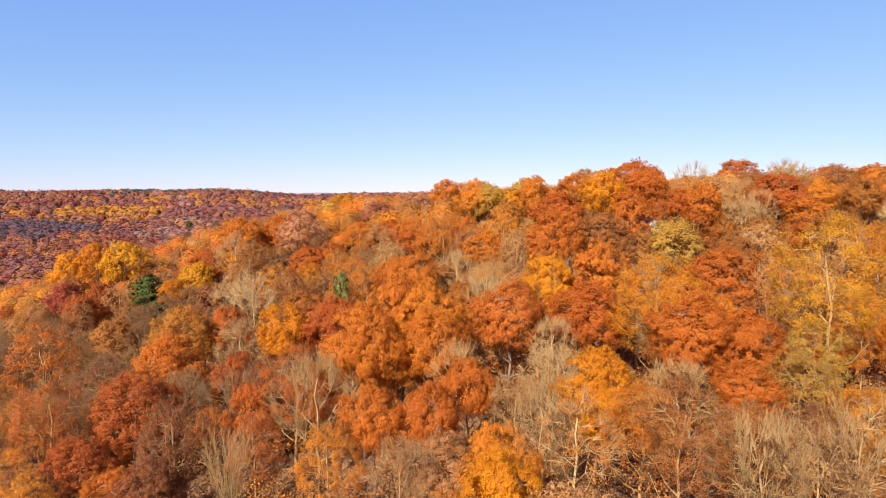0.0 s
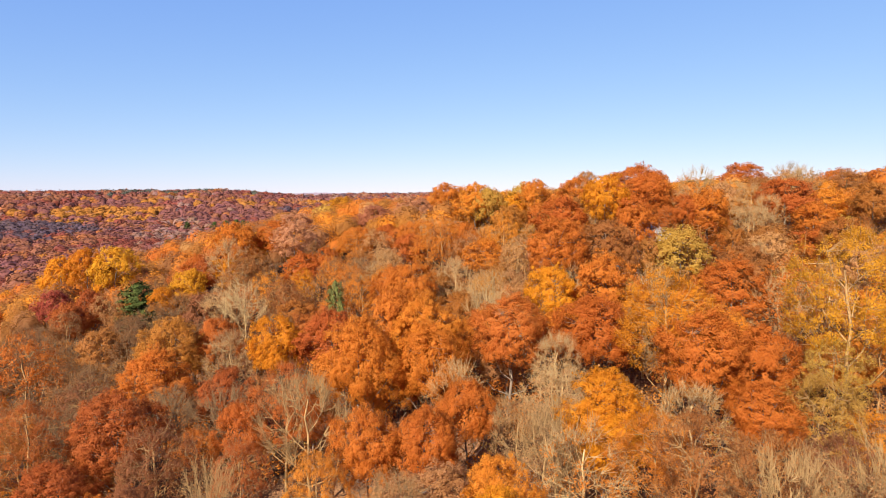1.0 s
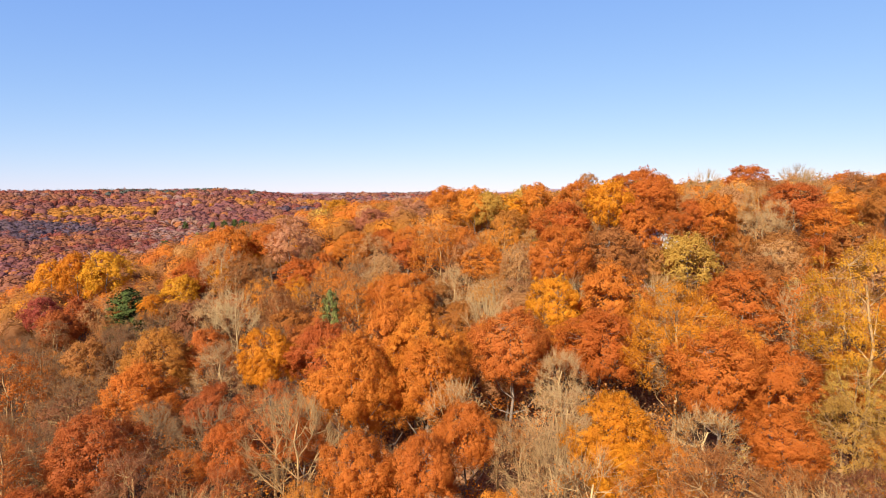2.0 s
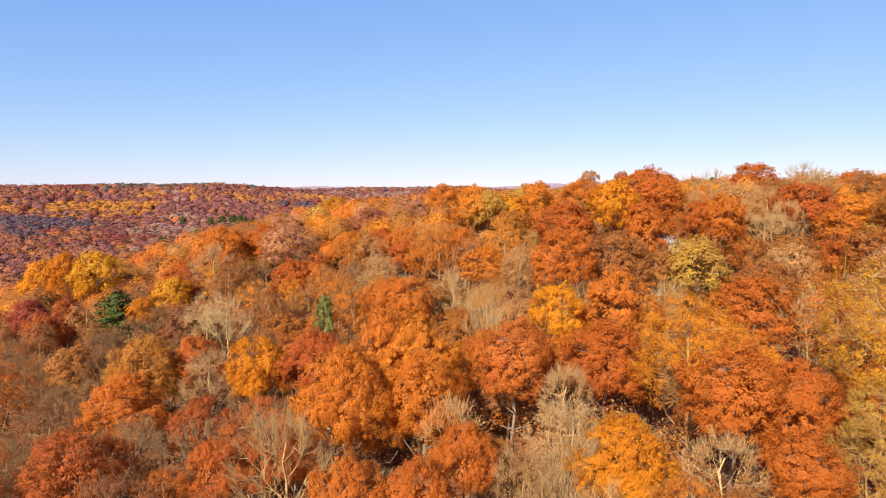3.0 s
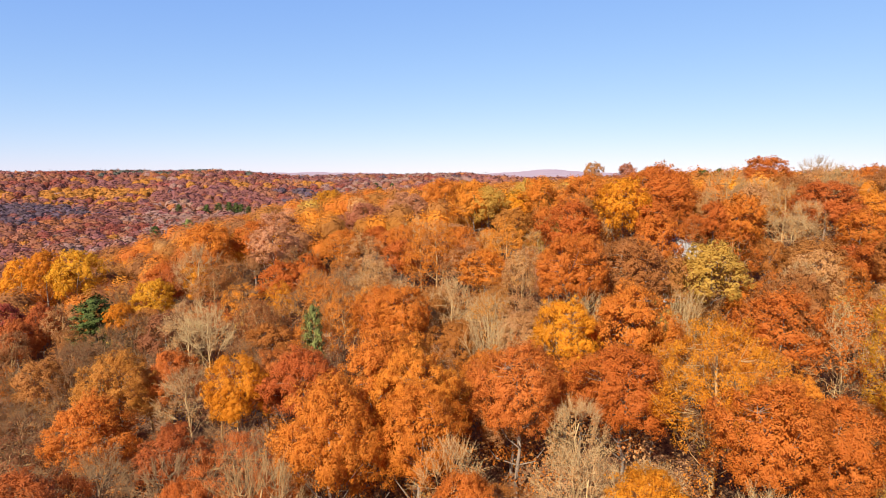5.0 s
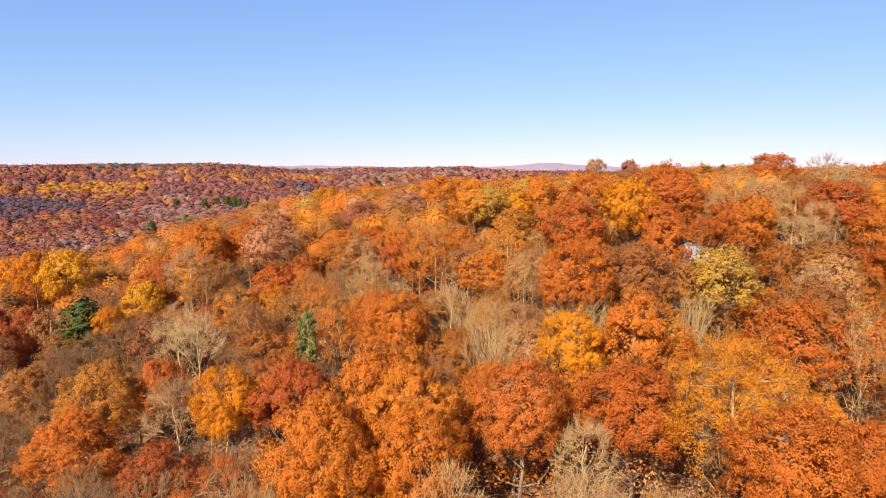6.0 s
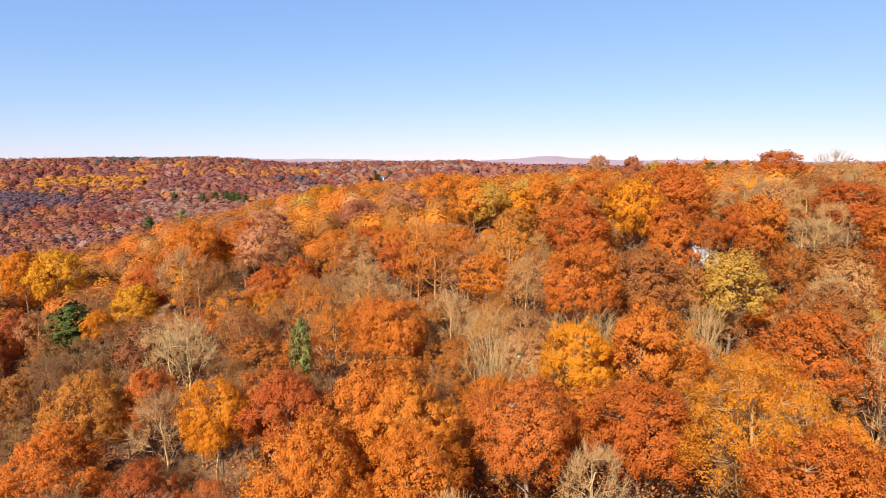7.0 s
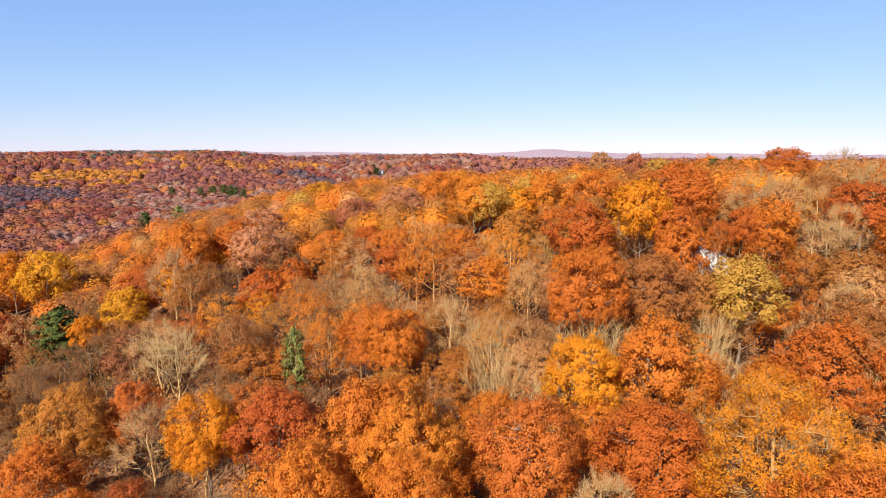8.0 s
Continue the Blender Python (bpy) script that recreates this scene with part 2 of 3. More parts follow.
def frame_of_tree(rng, clumps, base, upright, fine):
    """Trunk, limbs and branches of one tree; each branch row begins with the number of its limb."""
    trunk, p, r = [], np.array([0, 0, -0.6]), 0.24
    stations = [p]
    for i in range(7):
        q = np.array([0, 0, H0 * (0.12 * (i + 1))]) + np.append(rng.normal(size=2) * 0.16 * (i > 0), 0)
        trunk.append((*p, r, *q, r * 0.86))
        p, r = q, r * 0.86
        stations.append(p)
    centre = np.array([0, 0, H0 * (0.5 + 0.5 * base)])
    radii = np.array([R0, R0, H0 * 0.5 * (1 - base)])
    limbs, owner, branch = [], [], []
    count = 9 if not upright else 12
    for i in range(count):
        f = (i + 0.5) / count
        start = np.array(stations[2 + int(f * 4.9)])
        turn = i * 2.4 + rng.normal() * 0.3
        out = 0.75 if not upright else 0.5
        reach = np.array([math.cos(turn), math.sin(turn), 0]) * R0 * out * (1 - 0.55 * f) * rng.uniform(0.8, 1.15)
        end = start + reach + np.array([0, 0, H0 * rng.uniform(0.10, 0.2) * (1.5 if upright else 1)])
        end[2] = min(end[2], H0 * 0.93)
        mid = (start + end) / 2 + np.append(reach[:2] * 0.12, -0.25) + rng.normal(size=3) * 0.15
        r0 = (0.06 if upright else 0.1) * (1 - 0.4 * f)
        branch += [(i, *start, r0, *mid, r0 * 0.75), (i, *mid, r0 * 0.75, *end, r0 * 0.45)]
        limbs += [start * 0.4 + mid * 0.6, mid, (mid + end) / 2, end]
        owner += [i] * 4
    limbs = np.array(limbs)
    d = unit(rng.normal(size=(clumps * 3, 3)))
    d = d[d[:, 2] > -0.4][:clumps]
    c = centre + d * radii * rng.uniform(0.55, 1.05, (len(d), 1)) ** 0.4
    lump = 1 + 0.16 * np.sin(3 * np.arctan2(d[:, 1], d[:, 0]) + rng.uniform(0, 6)) + 0.1 * np.sin(5 * d[:, 2] + rng.uniform(0, 6))
    c[:, :2] *= lump[:, None]
    mine = []
    for number, k in enumerate(c):
        j = np.argmin(np.linalg.norm(limbs - k, axis=1) + 1.5 * np.maximum(0, limbs[:, 2] - k[2]))
        a = limbs[j]
        m = (a + k) / 2 + rng.normal(size=3) * 0.18
        mine.append(owner[j])
        if not fine and number % 2:
            continue
        branch += [(owner[j], *a, 0.05, *m, 0.034), (owner[j], *m, 0.034, *k, 0.018)] if fine else [(owner[j], *a, 0.035, *(a + (k - a) * 0.78), 0.014)]
    return trunk, np.array(branch), c, centre, mine


def twigs(rng, clumps, mine, centre, per, length, thick, fine):
    rows = []
    for k, limb in zip(clumps, mine):
        for _ in range(per):
            d = unit(unit(k - centre) * 0.7 + np.array([0, 0, 0.55 if not fine else 0.85]) + rng.normal(size=3) * (0.6 if not fine else 0.42))
            a = k - d * 0.25 + rng.normal(size=3) * 0.12
            b = a + d * length * rng.uniform(0.5, 1.2)
            e = b + unit(d + rng.normal(size=3) * 0.5) * length * 0.45
            rows += [(limb, *a, thick, *b, thick * 0.6), (limb, *b, thick * 0.6, *e, thick * 0.3)] if fine else [(limb, *a, thick, *e, thick * 0.4)]
    return np.array(rows)


def spread_round(rng, axis, per, low, jitter=0.5):
    """Directions spread evenly over a ball round each axis, down to the height low on it."""
    n = len(axis)
    w = unit(axis)
    u = unit(np.cross(w, rng.normal(size=(n, 3))))
    v = np.cross(w, u)
    k = np.arange(per) + rng.uniform(-jitter, jitter, (n, per))
    z = np.clip(1 - (1 - low) * (k + 0.5) / per, low, 1)
    turn = np.arange(per) * 2.39996 + rng.uniform(0, 6.3, (n, 1)) + rng.normal(size=(n, per)) * jitter * 2 / math.sqrt(per)
    r = np.sqrt(1 - z * z)
    return (np.cos(turn) * r)[..., None] * u[:, None] + (np.sin(turn) * r)[..., None] * v[:, None] + z[..., None] * w[:, None]


TUFTS = 8


def foliage(rng, clumps, centre, per, spread, size):
    """Each clump carries tufts of leaf sprays at its twig ends, most of them away from the trunk and upwards."""
    count = len(clumps)
    reach = rng.uniform(0.65, 1.3, (count, 1, 1))
    axis = unit(clumps - centre) + np.array([0, 0, 0.45])
    d = spread_round(rng, axis, TUFTS, -0.5, 0.9)
    tufts = clumps[:, None] + d * spread * reach * rng.uniform(0.45, 1.25, (count, TUFTS, 1)) * np.array([1, 1, 0.9])
    tone = np.clip(rng.uniform(0.1, 0.9, (count, 1)) + rng.uniform(-0.35, 0.35, (count, TUFTS)), 0, 1).reshape(-1)
    tufts, bough = tufts.reshape(-1, 3), d.reshape(-1, 3)
    each = max(1, per // TUFTS)
    e = spread_round(rng, unit(tufts - centre) + np.array([0, 0, 0.35]), each, -0.55, 0.8).reshape(-1, 3)
    wide = np.repeat(spread * 0.47 * rng.uniform(0.6, 1.25, len(tufts)), each)[:, None]
    k, bough = np.repeat(tufts, each, 0), np.repeat(bough, each, 0)
    out = unit(k - centre)
    p = k + e * wide * rng.uniform(0.55, 1.2, (len(k), 1)) * np.array([1, 1, 0.85])
    face = unit(e * 0.7 + out * 0.5 + np.array([0, 0, 0.1]) + rng.normal(size=k.shape) * 0.4)
    return leaves(rng, p, face, size, rounded=unit(e * 0.45 + bough * 0.3 + out * 0.45 + face * 0.4), tone=np.repeat(tone, each))


def inner_leaves(rng, centre, base, count, size=0.36):
    """The shaded leaves inside the crown, that close it."""
    d = unit(rng.normal(size=(count, 3)) + np.array([0, 0, 0.3]))
    p = centre + d * np.array([R0, R0, H0 * 0.5 * (1 - base)]) * rng.uniform(0.45, 0.75, (count, 1))
    return leaves(rng, p, unit(d + rng.normal(size=d.shape) * 0.3), size, tone=rng.uniform(0, 1, count))


def tree_pattern(seed, clumps, per, spread, size, base, upright=False, twig=0, twig_length=0.9, core=0):
    """The meshes of one tree: trunk, branchwork or single limbs, crown."""
    rng = np.random.default_rng(seed)
    trunk, branch, c, centre, mine = frame_of_tree(rng, clumps, base, upright, not per)
    if twig:
        branch = np.concatenate([branch, twigs(rng, c, mine, centre, twig, twig_length, 0.018, not per)])
    tv, tf = tubes(trunk, 7)
    found = [("trunk", mesh_from("trunk", tv, tf, [BARK["grey"]], smooth=True))]
    if per:
        bv, bf = tubes(branch[:, 1:], 3)
        found.append(("branchwork", mesh_from("branchwork", bv, bf, [BARK["grey"]])))
        lv, lf, ln, lt = joined([foliage(rng, c, centre, per, spread, size), inner_leaves(rng, centre, base, core, 0.13 if core == 420 else 0.24 if core < 1000 else 0.2)])
        found.append(("crown", mesh_from("crown", lv, lf, [LEAF["orange"]], normals=ln, tone=lt)))
    else:
        for i in range(int(branch[:, 0].max()) + 1):
            bv, bf = tubes(branch[branch[:, 0] == i, 1:], 3)
            found.append(("limb", mesh_from("limb", bv, bf, [BARK["pale"]])))
    return found


def broom_pattern(seed):
    """A leafless clump of upright stems that fan out from low down, fine twigs all along them."""
    rng = np.random.default_rng(seed)
    found = []
    for i in range(22):
        turn, lean = i * 2.4, math.sqrt((i + 0.5) / 22)
        out = np.array([math.cos(turn), math.sin(turn), 0])
        foot, top = out * 0.25 + np.array([0, 0, -0.6]), out * R0 * 0.92 * lean + np.array([0, 0, H0 * (0.98 - 0.16 * lean * lean) * rng.uniform(0.92, 1.0)])
        line = [foot + (top - foot) * f + out * (-0.5 * lean * math.sin(f * math.pi)) + rng.normal(size=3) * 0.12 * (f > 0) for f in np.linspace(0, 1, 7)]
        radius = np.linspace(0.055, 0.012, 7)
        rows = [(*line[k], radius[k], *line[k + 1], radius[k + 1]) for k in range(6)]
        for _ in range(46):
            f = rng.uniform(0.35, 0.98) * 6
            k = int(f)
            a = line[k] + (line[k + 1] - line[k]) * (f - k)
            d = unit(unit(top - foot) + out * 0.15 + rng.normal(size=3) * 0.3)
            b = a + d * rng.uniform(0.7, 1.7)
            e = b + unit(d + rng.normal(size=3) * 0.25) * rng.uniform(0.3, 0.9)
            rows += [(*a, 0.014, *b, 0.011), (*b, 0.011, *e, 0.006)]
        v, f = tubes(rows, 3)
        found.append(("stem", mesh_from("stem", v, f, [BARK["pale"]])))
    return found


def pine_pattern(seed):
    rng = np.random.default_rng(seed)
    trunk = [(0, 0, -0.6, 0.22, 0, 0, H0 * 0.6, 0.1), (0, 0, H0 * 0.6, 0.1, 0, 0, H0 * 0.97, 0.02)]
    branch, points = [], []
    for i in range(64):
        f = 0.14 + 0.84 * (i + rng.uniform(0, 0.6)) / 64
        turn = i * 2.4 + rng.normal() * 0.3
        r = R0 * math.sqrt(max(0.01, 1 - (max(0, f - 0.5) / 0.52) ** 2)) * rng.uniform(0.7, 1.08)
        a = np.array([0, 0, H0 * f])
        e = a + np.array([math.cos(turn) * r, math.sin(turn) * r, 0.12 * r])
        branch.append((*a, 0.04, *e, 0.012))
        n = int(40 + 34 * r)
        s = rng.uniform(0.25, 1.05, (n, 1))
        points.append(a + (e - a) * s + rng.normal(size=(n, 3)) * np.array([0.32, 0.32, 0.24]))
    p = np.concatenate(points)
    flat = unit(np.array([0, 0, 0.8]) + unit(p * [1, 1, 0]) * 0.6)
    lv, lf, ln, lt = leaves(rng, p, unit(flat + rng.normal(size=p.shape) * 0.35), 0.3, rounded=unit(flat + rng.normal(size=p.shape) * 0.2), tone=rng.uniform(0, 1, len(p)))
    tv, tf = tubes(trunk, 7)
    bv, bf = tubes(branch, 3)
    return [("trunk", mesh_from("trunk", tv, tf, [BARK["dark"]], smooth=True)), ("branchwork", mesh_from("branchwork", bv, bf, [BARK["dark"]])),
            ("crown", mesh_from("crown", lv, lf, [LEAF["green"]], normals=ln, tone=lt))]


PATTERN = {
    "full": [tree_pattern(10 + i, 95, 224, 0.8, 0.142, 0.36, core=980) for i in range(7)],
    "full_near": [tree_pattern(110 + i, 100, 288, 0.8, 0.122, 0.36, core=2200) for i in range(4)],
    "airy_near": [tree_pattern(120 + i, 120, 144, 0.6, 0.09, 0.26, i % 2 == 0, 2, core=420) for i in range(4)],
    "full_big": [tree_pattern(26 + i, 150, 112, 0.66, 0.155, 0.36, core=980) for i in range(3)],
    "full_small": [tree_pattern(20 + i, 84, 96, 0.84, 0.225, 0.36, core=760) for i in range(6)],
    "airy": [tree_pattern(30 + i, 100, 48, 0.62, 0.16, 0.26, i % 2 == 0, 1, core=180) for i in range(6)],
    "airy_big": [tree_pattern(40 + i, 180, 64, 0.52, 0.14, 0.30, False, 1) for i in range(3)],
    "thin": [tree_pattern(50 + i, 90, 24, 0.62, 0.14, 0.28, True, 8, 1.25) for i in range(5)],
    "bare": [tree_pattern(70 + i, 74, 0, 0, 0, 0.28, i != 3, 11, 1.35) for i in range(5)],
    "broom": [broom_pattern(130 + i) for i in range(3)],
    "pine": [pine_pattern(90 + i) for i in range(2)],
}
WORDS = {"orange": "orange", "rust": "rust-red", "red": "red", "crimson": "crimson", "gold": "golden", "yellow": "bright yellow", "olive": "yellow-green",
         "ochre": "ochre", "brown": "brown", "umber": "umber brown", "russet": "russet", "tan": "tan", "pink": "pinkish tan", "maroon": "maroon", "plum": "plum-brown", "green": "dark green", "moss": "light green"}
LOOKS = {"full": ("oak_tree", "dense {} autumn crown on a slender trunk in the wood"), "airy": ("maple_tree", "{} autumn tree with an open crown and bare twigs"),
         "thin": ("birch_tree", "half-bare tree with sparse {} leaves on upright tan twigs"), "bare": ("bare_tree", "leafless pale beige tree with fine spreading twigs"),
         "broom": ("bare_shrub", "leafless pale beige clump of upright fanning stems"),
         "pine": ("pine_tree", "dark green pine among the autumn trees")}
standing = []       # x, y and radius of every tree planted singly
dice = np.random.default_rng(5)


def tree(form, colour, x, y, top, radius, bark=None):
    """Plants one tree whose highest leaves reach the height top."""
    name, words = LOOKS[form]
    z = float(ground_height(x, y))
    height = max(4.0, top - z)
    kind = form
    if form == "full":
        kind = "full_near" if y < 84 else "full_big" if radius > 5.2 else "full_small" if math.hypot(x, y) > 118 else "full"
    if form == "airy" and y < 84:
        kind = "airy_near"
    elif form == "airy" and radius > 4.7:
        kind = "airy_big"
    stock = PATTERN[kind]
    pattern = stock[int(dice.integers(len(stock)))]
    ob = new(name)
    ob.empty_display_size = 0.5
    turn = float(dice.uniform(0, 360))
    ob.matrix_basis = pose(x, y, z, 0, 0, turn)
    tagged(ob, words.format(WORDS[colour]), name.replace("_", " "), "trees of the wood")
    bark = bark or {"bare": "pale", "broom": "pale", "thin": "pale", "airy": "grey", "full": "dark", "pine": "dark"}[form]
    wide = radius / R0
    tall = min(max(height / H0, 0.85 * wide), 1.2 * wide) if form != "pine" else height / H0
    tall = min(tall, height / H0 * 1.15)
    for part_name, me in pattern:
        piece = new(part_name, me)
        piece.parent = ob
        if part_name == "trunk":
            piece.matrix_basis = Matrix.Diagonal((wide, wide, height / H0 * 0.97, 1))
        else:
            piece.matrix_basis = pose(0, 0, height - H0 * tall) @ Matrix.Diagonal((wide, wide, tall * 0.97, 1))
        piece.material_slots[0].link = "OBJECT"
        piece.material_slots[0].material = LEAF[colour] if part_name == "crown" else BARK[bark]
        if part_name == "branchwork":
            tagged(piece, kind="stuff")
    standing.append((x, y, radius))
    return ob


# ---- ground ----
def ground_sheet():
    u = np.linspace(-1, 1, 191)
    line = np.sinh(u * 5.2) / math.sinh(5.2) * 4800
    gx, gy = np.meshgrid(line, line + 60)
    gz = ground_height(gx, gy) + np.sin(gx / 7.1) * np.cos(gy / 6.3) * 0.25
    verts = np.stack([gx, gy, gz], -1).reshape(-1, 3)
    n = len(u)
    i = (np.arange(n - 1)[:, None] * n + np.arange(n - 1)).reshape(-1)
    faces = np.stack([i, i + 1, i + n + 1, i + n], 1)
    ob = new("ground", mesh_from("ground", verts, faces, [LITTER], smooth=True))
    return tagged(ob, "wooded hillside and valley floor covered in brown fallen leaves", "ground", kind="structure")


ground_sheet()

# ---- trees told apart one by one ----
tree("full", "yellow", -84, 166, 27.5, 5.0)
tree("full", "gold", -92, 167, 27, 4.5)
tree("pine", "green", -64, 136, 22.8, 4.8)
tree("full", "gold", -57, 132, 22, 2.4)
tree("full", "yellow", -56, 143, 24.5, 3.8)
tree("bare", "tan", -34, 112, 26.4, 3.3)
tree("pine", "moss", -17.8, 110, 26.8, 1.8)
tree("full", "ochre", -42, 101, 22.0, 4.6)
tree("full", "red", -36, 104, 21.5, 3.2)
tree("full", "gold", -23.8, 94.5, 23.6, 3.7)
tree("full", "red", -15.6, 93, 24.6, 4.2)
tree("full", "orange", -5.5, 84, 28.9, 4.6)
tree("full", "orange", -1.8, 80, 28.5, 3.8)
tree("full", "red", 8.4, 80, 29, 4.2)
tree("broom", "tan", 7.6, 99, 28.2, 4.6)
tree("full", "gold", 15.3, 90.5, 31.5, 3.4)
tree("full", "orange", 16, 86, 26, 3.6)
tree("full", "rust", 23, 91, 33, 4.6)
tree("broom", "tan", 19, 101, 31.6, 4.4)
tree("full", "olive", 40.5, 111, 35.5, 4.8)
tree("broom", "tan", 45, 103, 30.2, 3.4)
tree("airy", "gold", 25.3, 74, 33.4, 5.2)
tree("full", "rust", 18.7, 79, 29, 4.5)
tree("full", "rust", 18, 103, 37.5, 4.2)
tree("full", "brown", 27, 106, 37, 4.8)
tree("full", "gold", 32, 128, 44.8, 4.2)
tree("full", "rust", 41.5, 140.5, 47.6, 7.0)
tree("full", "rust", 89, 193, 50.4, 6.2)
tree("full", "yellow", -34, 220, 40, 5.0)
tree("airy", "tan", 11.4, 108, 29, 3.0)
tree("full", "rust", -4.5, 106, 30, 3.5)
tree("full", "pink", 18.5, 121, 31.5, 2.4)
tree("full", "rust", 41, 92, 32, 4.6)
tree("full", "orange", 51, 125, 42.5, 3.8)
tree("thin", "tan", 60.5, 126, 39, 4.2)
tree("full", "brown", 59, 117, 35.5, 5.0)
tree("full", "rust", 25, 136, 40.5, 4.8)
tree("thin", "tan", 2.4, 112, 30, 3.5)
tree("airy", "orange", -3, 141, 33.5, 4.2)
tree("full", "orange", 8.8, 131, 32, 4.0)
tree("airy", "tan", -15, 151, 33, 4.4)
tree("full", "pink", -36, 157, 34, 4.8)
tree("thin", "tan", -48, 146, 31, 4.4)
tree("full", "orange", -52, 164, 34, 5.2)
tree("airy", "brown", -29, 119, 26.0, 3.6)
tree("airy", "orange", 0, 136, 37, 4.2)
tree("airy", "orange", 13, 135, 38, 4.2)
tree("full", "pink", -8, 189, 40.6, 5.6)
tree("full", "orange", 8.6, 168, 43.6, 4.8)
tree("full", "olive", 22.5, 176, 44, 4.6)
tree("full", "maroon", 62, 229, 48.6, 3.4)
tree("full", "orange", -9.5, 75, 27, 4.3)
tree("full", "orange", -1, 75, 26.5, 3.8)
tree("full", "gold", 15.2, 61, 24.9, 3.5)
tree("full", "gold", 15.2, 58.2, 21.8, 3.0)
tree("thin", "tan", 13.2, 74, 25.6, 2.6, "pale")
tree("thin", "tan", 12.4, 67, 23.6, 2.6, "pale")
tree("bare", "tan", 9.2, 57.5, 22.4, 3.0, "grey")
tree("thin", "tan", 7.2, 61, 22.6, 2.6, "grey")
tree("broom", "tan", 11.0, 57, 20.6, 2.4, "grey")
tree("bare", "tan", 11.0, 62, 22.4, 2.2, "grey")
tree("bare", "tan", -14, 69, 22.5, 4.0, "grey")
tree("broom", "tan", -19.8, 56, 19.3, 2.6, "grey")
tree("full", "russet", -37, 74, 18.6, 4.6)
tree("full", "rust", -40, 91, 19.4, 4.4)
tree("airy", "russet", -46, 72, 18.6, 4.6)
tree("airy", "yellow", 43, 70, 38, 5.6)
tree("thin", "rust", 45.5, 88, 30, 4.0)
tree("full", "rust", 27, 67.5, 29.4, 4.1)
tree("bare", "tan", 22.5, 43, 24.8, 3.2, "grey")
tree("bare", "tan", 30, 44, 25.6, 3.6, "grey")
tree("thin", "tan", 26, 42, 24.2, 3.0, "grey")
tree("airy", "brown", 25, 50, 23.6, 3.4)
tree("airy", "umber", 31, 51, 23.0, 3.4)
tree("full", "gold", 4.2, 45.5, 21.0, 2.7)
tree("thin", "tan", -3.4, 48, 21.2, 2.3, "grey")
tree("full", "rust", -7, 63, 20.6, 3.3)
tree("full", "rust", -1.5, 61, 21.4, 3.2)
tree("airy", "orange", -11, 58, 18.6, 3.0)
tree("full", "rust", 2.5, 66, 22.6, 2.8)
tree("airy", "brown", 17.5, 45, 27, 3.4)
tree("thin", "tan", -32, 99, 20.5, 3.6)
tree("full", "orange", -3, 86, 28.5, 3.8)
tree("full", "rust", 33, 69, 27.5, 4.0)
tree("full", "brown", 44, 95, 34, 4.2)
tree("full", "russet", -28, 85, 18.4, 3.4)
tree("airy", "red", -18, 75, 22, 3.8)
tree("full", "orange", -6.4, 77, 23, 3.6)
tree("bare", "tan", 52, 133, 46.6, 3.4, "grey")
tree("bare", "tan", 99, 186, 50.0, 4.4, "grey")
tree("bare", "tan", 83, 150, 47.4, 4.2, "grey")
tree("airy", "brown", 75.5, 152, 45.6, 5.6)
tree("full", "red", 70, 133, 44.5, 5.4)
tree("full", "olive", 77, 126, 37, 4.2)
tree("pine", "green", 105, 272, 47.2, 3.4)
tree("pine", "green", 112, 274, 47.8, 3.4)
tree("pine", "green", 120, 271, 47.4, 3.6)
tree("full", "olive", 69, 229, 47.2, 5.2)
tree("full", "tan", 51, 229, 49.2, 3.0)
tree("full", "maroon", -19, 182, 37.8, 5.0)
tree("full", "pink", -40, 176, 36, 5.0)
tree("full", "orange", 2, 186, 44.2, 5.0)
tree("full", "olive", 12, 166, 42.6, 4.0)
tree("full", "rust", 23, 115, 36.5, 4.2)
tree("full", "rust", 50, 155, 46.3, 5.2)
tree("full", "rust", -43, 168, 34.5, 4.6)
tree("airy", "brown", -44, 143, 28, 4.0)
tree("airy", "orange", -20, 152, 33, 4.2)
tree("full", "rust", -8, 112, 29, 3.8)
tree("full", "rust", -30, 141, 28.5, 4.2)
tree("full", "brown", -1, 115, 28, 3.2)
tree("airy", "tan", 5, 134, 33, 4.0)
tree("airy", "tan", 14.5, 124, 33.5, 3.8)
tree("thin", "tan", -40, 120, 25, 4.0)
tree("full", "gold", -108, 182, 23.5, 5.0)
tree("full", "crimson", -85, 141, 20, 3.3)
tree("airy", "rust", -64, 99, 20, 4.6)
tree("full", "gold", -50, 150, 26, 4.2)
tree("airy", "rust", 47, 88, 33, 4.6)
tree("airy", "olive", 39.5, 66, 27, 3.0)
tree("thin", "orange", 1.5, 70, 23.5, 3.0, "pale")
tree("thin", "tan", 12, 70, 23.0, 3.2, "pale")
tree("thin", "tan", 17.5, 68, 22.5, 3.0, "pale")
tree("full", "rust", 35.5, 120, 39, 3.6)
tree("airy", "rust", 48, 121, 38, 3.6)
tree("pine", "green", -272, 800, 8, 5.5)
tree("pine", "green", -262, 808, 9, 6.0)
tree("pine", "green", -251, 802, 8, 5.5)
tree("pine", "green", -243, 796, 7, 5.0)
tree("pine", "green", -283, 790, 7, 5.0)
tree("pine", "green", -226, 770, 6, 4.5)
tree("pine", "green", -315, 785, 7, 5.0)
tree("pine", "green", -190, 442, 10, 4.6)
tree("pine", "moss", -150, 398, 18, 4.6)
tree("pine", "green", -112, 1136, 28, 5.0)
tree("pine", "green", -104, 1116, 22, 5.0)
tree("pine", "green", -84, 1136, 27, 5.0)
tree("full", "yellow", -57, 268, 32, 4.0)
